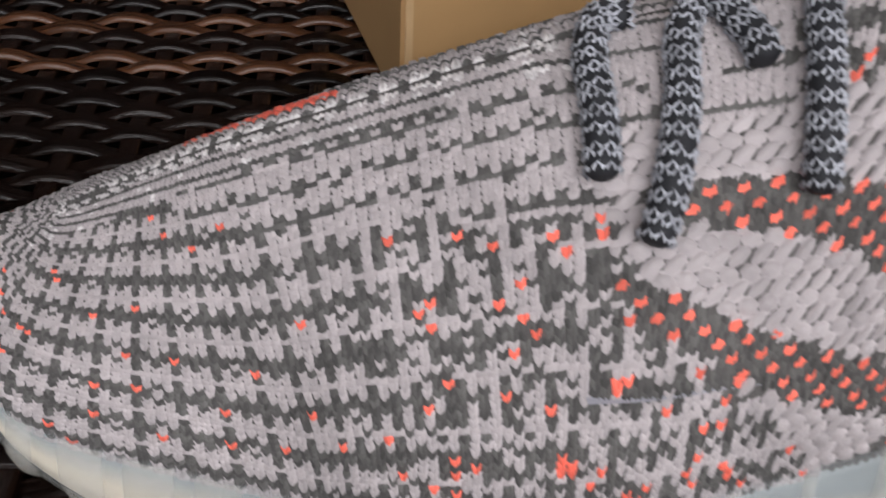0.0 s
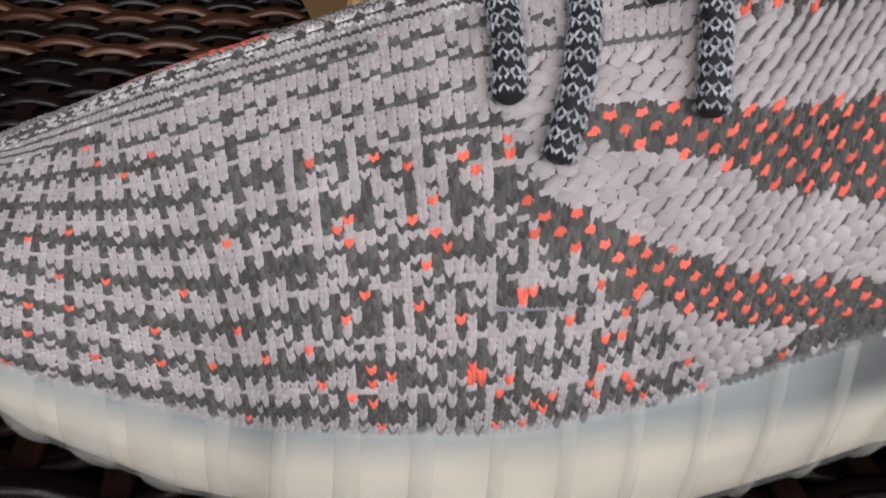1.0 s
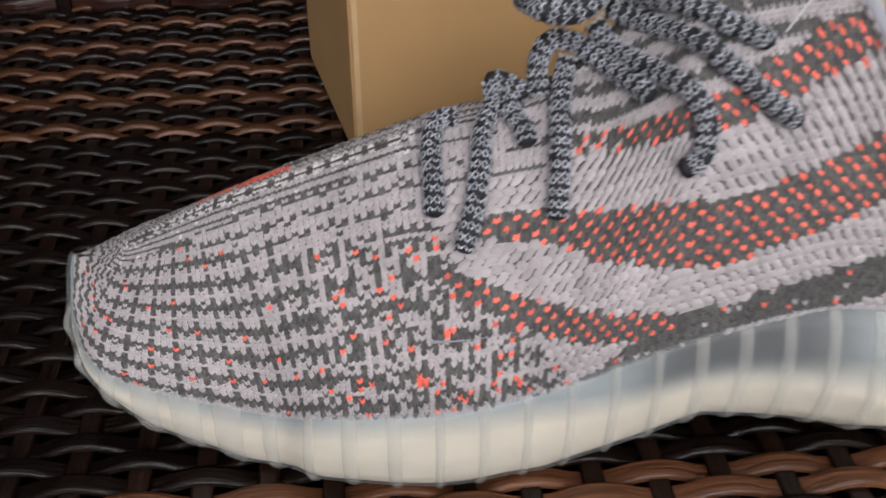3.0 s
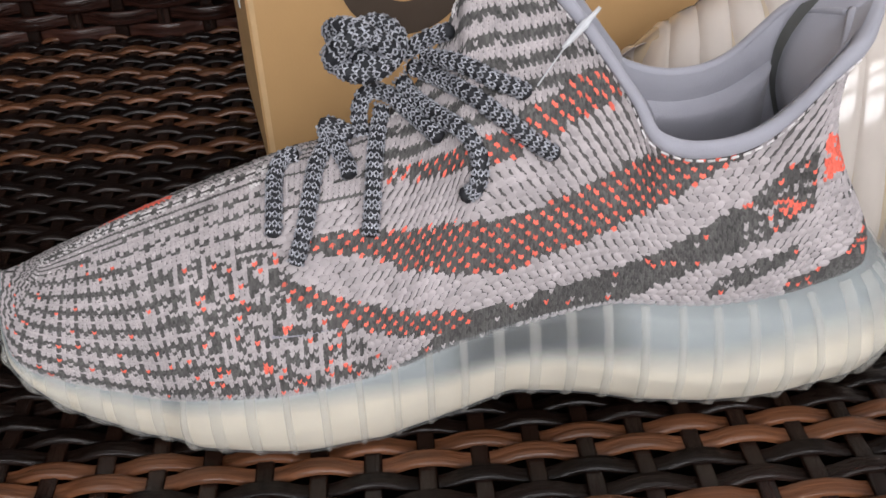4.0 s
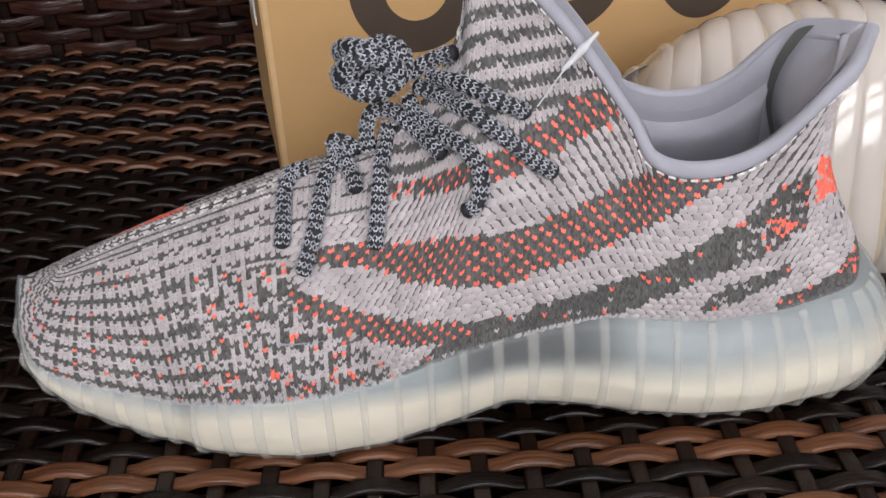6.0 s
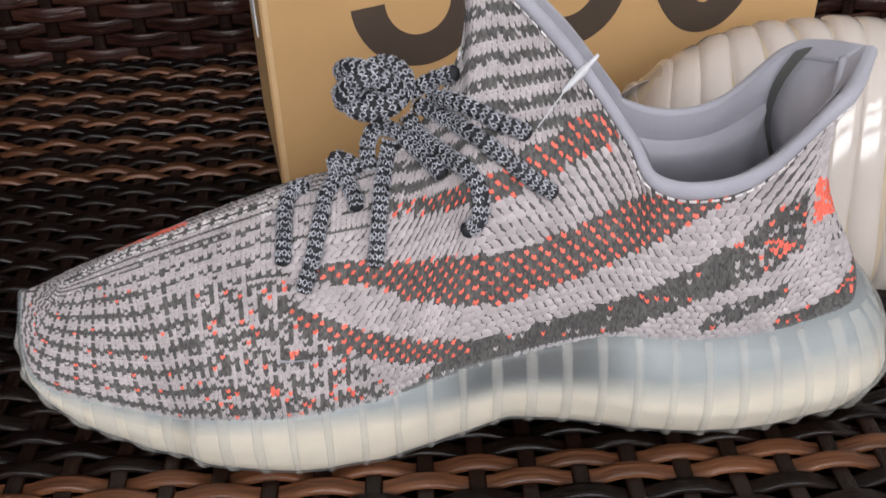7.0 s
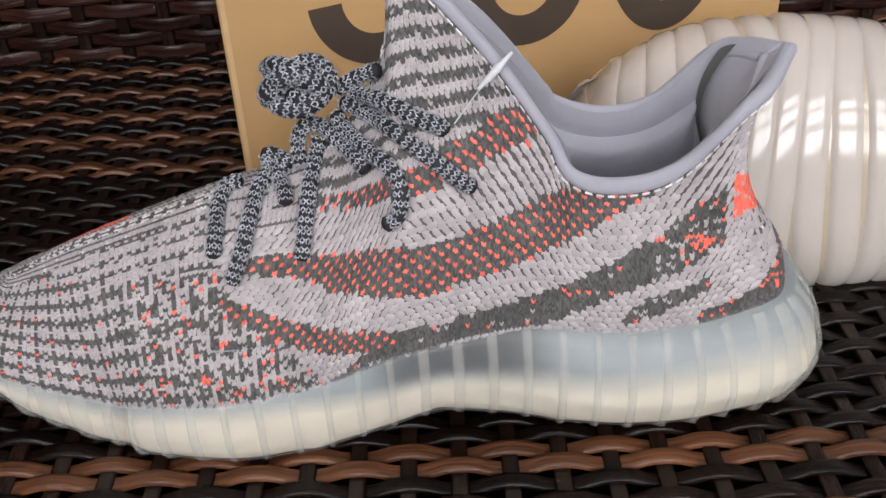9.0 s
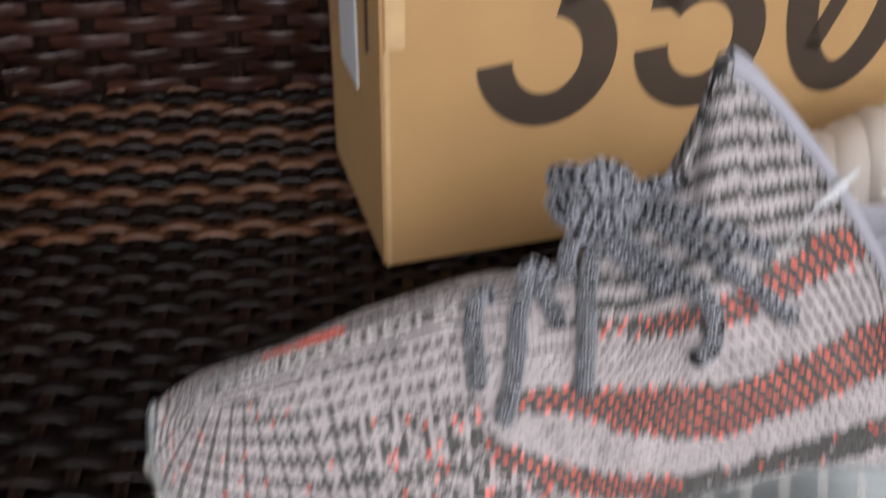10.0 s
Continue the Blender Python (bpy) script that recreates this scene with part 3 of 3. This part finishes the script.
LACES = [
    [(100.5, -1.9, 81.9), (95.9, -1.6, 80.9), (93.5, -8.8, 78.2), (93.5, -15.1, 76.1), (93.4, -21.7, 72.2), (93.1, -26.1, 69.1)],
    [(117.7, -2.0, 87.2), (112.2, 0.3, 89.6), (109.3, 0.8, 89.7), (109.6, -1.4, 85.2), (106.1, -8.7, 81.6), (104.5, -17.8, 77.3), (102.7, -25.1, 72.0), (100.8, -30.2, 67.4), (99.0, -33.5, 63.7)],
    [(109.4, 1.0, 90.0), (111.5, -0.9, 86.9), (113.7, -6.5, 83.9), (115.5, -11.2, 82.6), (116.1, -15.2, 80.7)],
    [(127.0, -1.2, 96.3), (125.7, -3.5, 91.6), (124.0, -11.6, 86.5), (123.0, -18.7, 80.9), (122.0, -24.9, 74.9), (121.0, -29.9, 69.2)],
    [(120.4, -3.5, 87.9), (119.9, -0.2, 94.1), (122.8, 0.8, 99.7), (128.9, -0.8, 99.5), (134.7, -7.2, 96.8), (139.4, -15.5, 95.8), (142.5, -20.5, 94.4)],
    [(132.6, -1.0, 104.5), (136.5, -5.3, 99.9), (143.6, -16.9, 99.3), (148.9, -24.3, 98.5), (152.6, -28.2, 93.1), (152.4, -31.1, 87.3), (150.7, -32.3, 84.3), (147.0, -32.5, 82.3)],
    [(135.3, -1.0, 108.2), (142.6, -6.7, 107.0), (151.6, -20.8, 107.5), (157.9, -23.3, 103.0), (164.2, -25.0, 98.1), (169.1, -26.3, 94.0), (174.8, -27.4, 90.5)],
    [(139.6, -1.7, 111.1), (149.0, -13.3, 113.6), (158.2, -19.5, 110.9), (164.6, -20.3, 108.3), (166.9, -21.2, 106.0)],
    [(133.7, -0.5, 111.7), (141.4, -1.6, 116.5), (148.0, -4.7, 119.8)],
]
for k, pts in enumerate(LACES):
    cord("lace", pts, seed=k)
turns = []
for k in range(49):
    g = math.tau * k / 48
    rad = 6.3 + 3.0 * math.cos(3 * g)
    turns.append((122.5 + 1.10 * rad * math.cos(2 * g), -6 + 5.6 * math.sin(3 * g), 117.5 + 0.70 * rad * math.sin(2 * g)))
cord("knot", turns, radius=0.0027, seed=31, label="tight round knot of braided charcoal cord")
cord("knot", [(113.5, -5, 114.5), (117, -12, 120), (123, -11.5, 122.5), (129, -11, 119.5), (130.5, -10, 114.5), (124.5, -12, 111.5), (118, -11.5, 112.5), (114.5, -7, 115)], radius=0.0027, seed=32)

# ---- plastic tag pin through the collar ----
bm = bmesh.new()
for q in ((0, 0, 0.0013), (1, 0.0052, 0.0024), (2, 0.0090, 0.0031), (3, 0.0105, 0.0020), (4, 0.0150, 0.0012)):
    bmesh.ops.create_circle(bm, segments=10, radius=q[2], matrix=Matrix.Translation((0, 0, q[1])))
rings = [list(bm.verts)[i * 10:(i + 1) * 10] for i in range(5)]
for r0, r1 in zip(rings, rings[1:]):
    for j in range(10):
        bm.faces.new((r0[j], r0[(j + 1) % 10], r1[(j + 1) % 10], r1[j]))
bm.faces.new(rings[0][::-1])
bm.faces.new(rings[-1])
me = bpy.data.meshes.new("tag_pin")
bm.to_mesh(me)
bm.free()
me.materials.append(PLASTIC)
pin = part("tag_pin", me, sneaker, "clear plastic tag pin")
start, end = Vector((0.1765, -0.0185, 0.1185)), Vector((0.1850, -0.0165, 0.1270))
pin.matrix_local = Matrix.Translation(start) @ (end - start).to_track_quat("Z", "Y").to_matrix().to_4x4() @ Matrix.Diagonal((0.5, 0.4, 0.95, 1))
fil = mesh_of("filament", [tuple(start + Vector(o)) for o in ((0, 0, 0), (.0006, 0, 0), (.0003, -.0005, 0))] + [tuple(Vector((0.1690, -0.0225, 0.1100)) + Vector(o)) for o in ((0, 0, 0), (.0006, 0, 0), (.0003, -.0005, 0))], [(0, 1, 4, 3), (1, 2, 5, 4), (2, 0, 3, 5)], [PLASTIC])
part("filament", fil, sneaker, "thin clear filament")

# ---- seat of woven rattan ----
BX0, BX1, BY0, BY1 = -0.35, 0.80, -0.12, 0.60
WEFT_P, WARP_P = 0.0074, 0.0168


def strand_mesh(name, length, phase, amp, width, thick, mat, pitch, steps=6):
    n = int(length / pitch * steps) + 1
    prof = [(-.5, -.5), (-.5, .1), (-.36, .46), (-.14, .36), (0, .44), (.14, .36), (.36, .46), (.5, .1), (.5, -.5)]
    verts = []
    for i in range(n):
        x = i / steps
        s = math.cos(math.pi * (x + phase))
        z = amp * math.copysign(abs(s) ** 0.75, s)
        for a, b in prof:
            verts.append((x * pitch, a * width, z + b * thick))
    return mesh_of(name, verts, grid_faces(n, len(prof), flip=True), [mat])


seat = tagged(new("woven_seat"), "brown woven rattan seat with a glossy finish", "seat", kind="structure")
weft_meshes = [strand_mesh("strand", BX1 - BX0, ph, 0.0017, 0.0062, 0.0020, WEFT, WARP_P) for ph in (0.0, 1.0)]
dark_shade_meshes = [strand_mesh("strand", BX1 - BX0, ph, 0.0017, 0.0062, 0.0020, DARK_SHADE_WEFT, WARP_P) for ph in (0.0, 1.0)]
rows_n = int((BY1 - BY0) / WEFT_P)
for i in range(rows_n):
    yy = BY0 + i * WEFT_P
    # paired dark rows are pattern; all dark between y 0.19 and 0.352 is painted shade
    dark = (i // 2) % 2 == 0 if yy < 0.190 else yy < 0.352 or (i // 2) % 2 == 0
    ob = part("strand", (dark_shade_meshes if dark else weft_meshes)[i % 2], seat)
    ob.location = (BX0, BY0 + i * WEFT_P, -0.0032 + random.uniform(-0.0004, 0.0003))
    ob.rotation_euler = (radians(random.uniform(-7, 7)), 0, radians(random.uniform(-0.12, 0.12)))
warp_mesh = strand_mesh("warp", BY1 - BY0, 0.0, 0.0006, 0.0058, 0.0020, WARP, WEFT_P * 2, 2)
for i in range(int((BX1 - BX0) / WARP_P) + 1):
    ob = part("warp_strand", warp_mesh, seat)
    ob.location, ob.rotation_euler = (BX0 + i * WARP_P, BY0, -0.0030), (0, 0, radians(90))
# added sheet under the strands, coloured as the shade in the gaps
part("seat_gap_shade", box_mesh("seat_gap_shade", (BX1 - BX0, BY1 - BY0, 0.01), [GAP_SHADE], at=((BX0 + BX1) / 2, (BY0 + BY1) / 2, -0.016)), seat)

# ---- backrest ----
back = tagged(new("woven_backrest"), "dark brown woven rattan backrest behind the seat", "backrest", kind="structure")
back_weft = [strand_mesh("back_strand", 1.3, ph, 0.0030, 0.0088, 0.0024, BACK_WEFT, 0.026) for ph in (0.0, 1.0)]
for i in range(46):
    ob = part("strand", back_weft[i % 2], back)
    ob.location, ob.rotation_euler = (-0.45, 0, 0.004 + i * 0.0092), (radians(90 + random.uniform(-6, 6)), 0, 0)
back_warp = strand_mesh("back_warp", 0.44, 0.0, 0.0006, 0.008, 0.002, WARP, 0.0184, 2)
for i in range(50):
    ob = part("warp_strand", back_warp, back)
    ob.location, ob.rotation_euler = (-0.45 + i * 0.026, 0, 0), (radians(90), radians(-90), 0)
# added sheet behind the back strands, shade of the gaps as colour
part("back_gap_shade", box_mesh("back_gap_shade", (1.3, 0.02, 0.44), [GAP_SHADE], at=(0.2, 0.018, 0.22)), back)
back.location, back.rotation_euler = (0.0, 0.516, -0.004), (0, 0, radians(1))

# ---- armrest at the end of the seat ----
arm = tagged(new("woven_armrest"), "dark brown woven rattan armrest at the end of the seat", "armrest", kind="structure")
arm_weft = [strand_mesh("arm_strand", 0.52, ph, 0.0026, 0.0088, 0.0024, DARK_SHADE_WEFT, 0.026) for ph in (0.0, 1.0)]
for i in range(26):
    ob = part("strand", arm_weft[i % 2], arm)
    ob.location, ob.rotation_euler = (0, 0, 0.004 + i * 0.0092), (radians(90), 0, 0)
# same gap shade as a dark sheet behind the arm strands
part("arm_gap_shade", box_mesh("arm_gap_shade", (0.52, 0.02, 0.25), [GAP_SHADE], at=(0.26, 0.018, 0.125)), arm)
arm.location, arm.rotation_euler = (-0.300, 0.045, -0.004), (0, 0, radians(68))

# ---- shoe box ----
box = tagged(new("shoe_box"), "brown kraft cardboard shoe box with large dark printed digits", "box")
BW, BD, BH = 0.2565, 0.104, 0.215
part("body", box_mesh("body", (BW, BD, BH), [CARDBOARD], 0.0014, at=(BW / 2, BD / 2, BH / 2)), box)
part("corner_flap", box_mesh("corner_flap", (0.0075, 0.0012, 0.112), [CARD_EDGE], 0.0004, at=(0.0052, -0.0006, 0.156)), box, "folded cardboard flap at the corner")
part("corner_edge", box_mesh("corner_edge", (0.0022, 0.0006, 0.098), [CARD_EDGE], 0.0002, at=(0.0020, -0.0002, 0.050)), box)
# slot is not cut: its inner shade is a thin ink-coloured strip
part("slot_shade", box_mesh("slot_shade", (0.0008, 0.0035, 0.120), [INK], 0.0002, at=(-0.0003, 0.022, 0.150)), box, "dark strip painted as the shade of a slot in the box end")
part("label", box_mesh("label", (0.0006, 0.034, 0.120), [LABEL], 0.0001, at=(-0.0004, 0.058, 0.125)), box, "white paper label on the end")


def ribbon(points, width):
    p = np.asarray(points, float)
    d = np.gradient(p, axis=0)
    d /= np.linalg.norm(d, axis=1, keepdims=True)
    side = np.stack([-d[:, 1], d[:, 0]], 1) * width / 2
    verts, faces = [], []
    for q in (p + side, p - side):
        for y in (-0.0003, 0.0):
            verts += [(a, y, b) for a, b in q]
    n = len(p)
    for i in range(n - 1):
        faces += [(i, i + 1, 2 * n + i + 1, 2 * n + i), (i, n + i, n + i + 1, i + 1), (2 * n + i, 2 * n + i + 1, 3 * n + i + 1, 3 * n + i)]
    return verts, faces


def oval(cx, cz, rx, rz, a0, a1, n=48):
    return [(cx + rx * math.cos(g), cz + rz * math.sin(g)) for g in np.radians(np.linspace(a0, a1, n))]


def digit(name, strokes, label):
    verts, faces = [], []
    for pts, w in strokes:
        v, f = ribbon(pts, w)
        faces += [tuple(i + len(verts) for i in q) for q in f]
        verts += v
    part(name, mesh_of(name, verts, faces, [INK], False), box, label)


S = 0.0145
low = lambda x0, a1: oval(x0 + 0.0285, 0.0905, 0.0215, 0.0235, 184, a1)
digit("digit_three", [(low(0.0367, 440), S), (oval(0.0652, 0.138, 0.0195, 0.0215, -80, 176), S)], "printed dark brown digit 3")
digit("digit_five", [(low(0.1018, 500), S), ([(0.1130, 0.105), (0.1150, 0.160)], S * 0.9), ([(0.1085, 0.160), (0.1520, 0.160)], S * 0.95)], "printed dark brown digit 5")
digit("digit_zero", [(oval(0.1965, 0.1135, 0.0225, 0.0475, 0, 362, 90), S), ([(0.1830, 0.080), (0.2110, 0.150)], S * 0.55)], "printed dark brown slashed digit 0")
box.scale = (1.025, 1, 1)
box.location, box.rotation_euler = (0.0945, 0.3335, 0.0), (0, 0, radians(11.5))

# ---- second shoe, lying on its side with the sole towards the camera ----
other = tagged(new("sneaker"), "second sneaker on its side showing a ribbed ivory sole", "sneaker")
OL = 0.300


def other_half(u):
    return np.interp(u, (0, .01, .03, .07, .13, .20, .28, .38, .50, .60, .70, .82, .90, .95, .985, 1), (.004, .014, .024, .035, .044, .0495, .0520, .0500, .0440, .0405, .0405, .0410, .0385, .031, .018, .004))


def other_section(u, a, grow=0.0):
    """a: 0..1 round the sole from one upper edge over the bottom to the other."""
    u, a = np.broadcast_arrays(np.asarray(u, float), np.asarray(a, float))
    w, g = other_half(u) + grow, np.pi * a
    depth = 0.030 * np.clip(w / 0.035, 0.25, 1)
    c, s_ = np.cos(g), np.sin(g)
    y = -w * np.sign(c) * np.abs(c) ** 0.80
    z = -(depth + grow) * np.abs(s_) ** 0.80
    bend = 0.012 * np.clip(1 - u / 0.22, 0, 1) ** 2
    return np.stack([u * OL, y, z + 0.030 + bend], -1)


us, av = np.linspace(0, 1, 90), np.linspace(0, 1, 25)
part("sole_core", mesh_of("sole_core", other_section(us[:, None], av[None, :]).reshape(-1, 3), grid_faces(90, 25), [GUM_RIB]), other, "beige grooves of the sole")
k = 0
for u0 in np.arange(0.012, 0.985, 0.0365):
    uu = u0 + np.array([-0.2, -0.1, 0.15, 0.55, 0.8, 0.88]) * 0.0365
    gr = np.array([-0.0006, 0.0010, 0.0017, 0.0017, 0.0010, -0.0006])
    aa = np.linspace(0.0, 1.0, 31)
    pts = np.stack([other_section(np.clip(ui, 0, 1), aa, gi) for ui, gi in zip(uu, gr)])
    wob = 0.0022 * np.sin(aa * np.pi * 2 + k)[None, :]
    pts[..., 0] += wob
    part("sole_rib", mesh_of("sole_rib", pts.reshape(-1, 3), grid_faces(6, 31), [GUM]), other)
    k += 1
o_up = both_sides(upper_point(ts[:, None], np.broadcast_to(vs, (130, 28)))) * (OL / 0.306, 1.05, 1) + (0, 0, 0.0)
part("upper", mesh_of("upper", o_up.reshape(-1, 3), grid_faces(len(o_up), 28, True), [LIGHT_YARN]), other, "grey knitted upper turned away")
other.matrix_world = Matrix.Translation((0.230, 0.270, 0.0505)) @ Matrix.Rotation(radians(-7), 4, "Z") @ Matrix.Rotation(radians(-113), 4, "X") @ Matrix.Diagonal((1.05, 1.06, 1.05, 1))

# ---- room ----
tagged(new("floor", box_mesh("floor", (5, 5, 0.1), [WALL], at=(0, 0, -0.5))), "pale plain floor under the seat", kind="structure")
# unseen white slab overhead, added to bounce the window light down
tagged(new("bounce_ceiling", box_mesh("bounce_ceiling", (5, 5, 0.1), [WALL], at=(0, 0, 2.2))), "unseen white slab overhead, added to bounce light", kind="structure")
for nm, sz, at in (("wall_north", (5, 0.1, 2.7), (0, 2.5, 0.85)), ("wall_east", (0.1, 5, 2.7), (2.5, 0, 0.85)), ("wall_west", (0.1, 5, 2.7), (-2.5, 0, 0.85))):
    tagged(new(nm, box_mesh(nm, sz, [WALL], at=at)), "plain painted wall", kind="structure")
# south wall with a window opening
WX0, WX1, WZ0, WZ1, WY = -1.1, 1.9, 0.75, 2.05, -2.0
for nm, sz, at in (("wall_south", (5, 0.12, WZ0 + 0.5), (0, WY, (WZ0 - 0.5) / 2)), ("wall_south", (5, 0.12, 2.2 - WZ1), (0, WY, (WZ1 + 2.2) / 2)),
                   ("wall_south", (WX0 + 2.5, 0.12, WZ1 - WZ0), ((WX0 - 2.5) / 2, WY, (WZ0 + WZ1) / 2)), ("wall_south", (2.5 - WX1, 0.12, WZ1 - WZ0), ((WX1 + 2.5) / 2, WY, (WZ0 + WZ1) / 2))):
    tagged(new(nm, box_mesh(nm, sz, [WALL], at=at)), "plain painted wall", kind="structure")
window = tagged(new("window_1"), "white window with three rows of panes", "window", kind="structure")
for x in np.linspace(WX0, WX1, 4):
    part("mullion", box_mesh("mullion", (0.05, 0.06, WZ1 - WZ0), [FRAME_WHITE], 0.004, at=(x, WY, (WZ0 + WZ1) / 2)), window)
for z in np.linspace(WZ0, WZ1, 4):
    part("transom", box_mesh("transom", (WX1 - WX0, 0.05, 0.11), [FRAME_WHITE], 0.004, at=((WX0 + WX1) / 2, WY, z)), window)
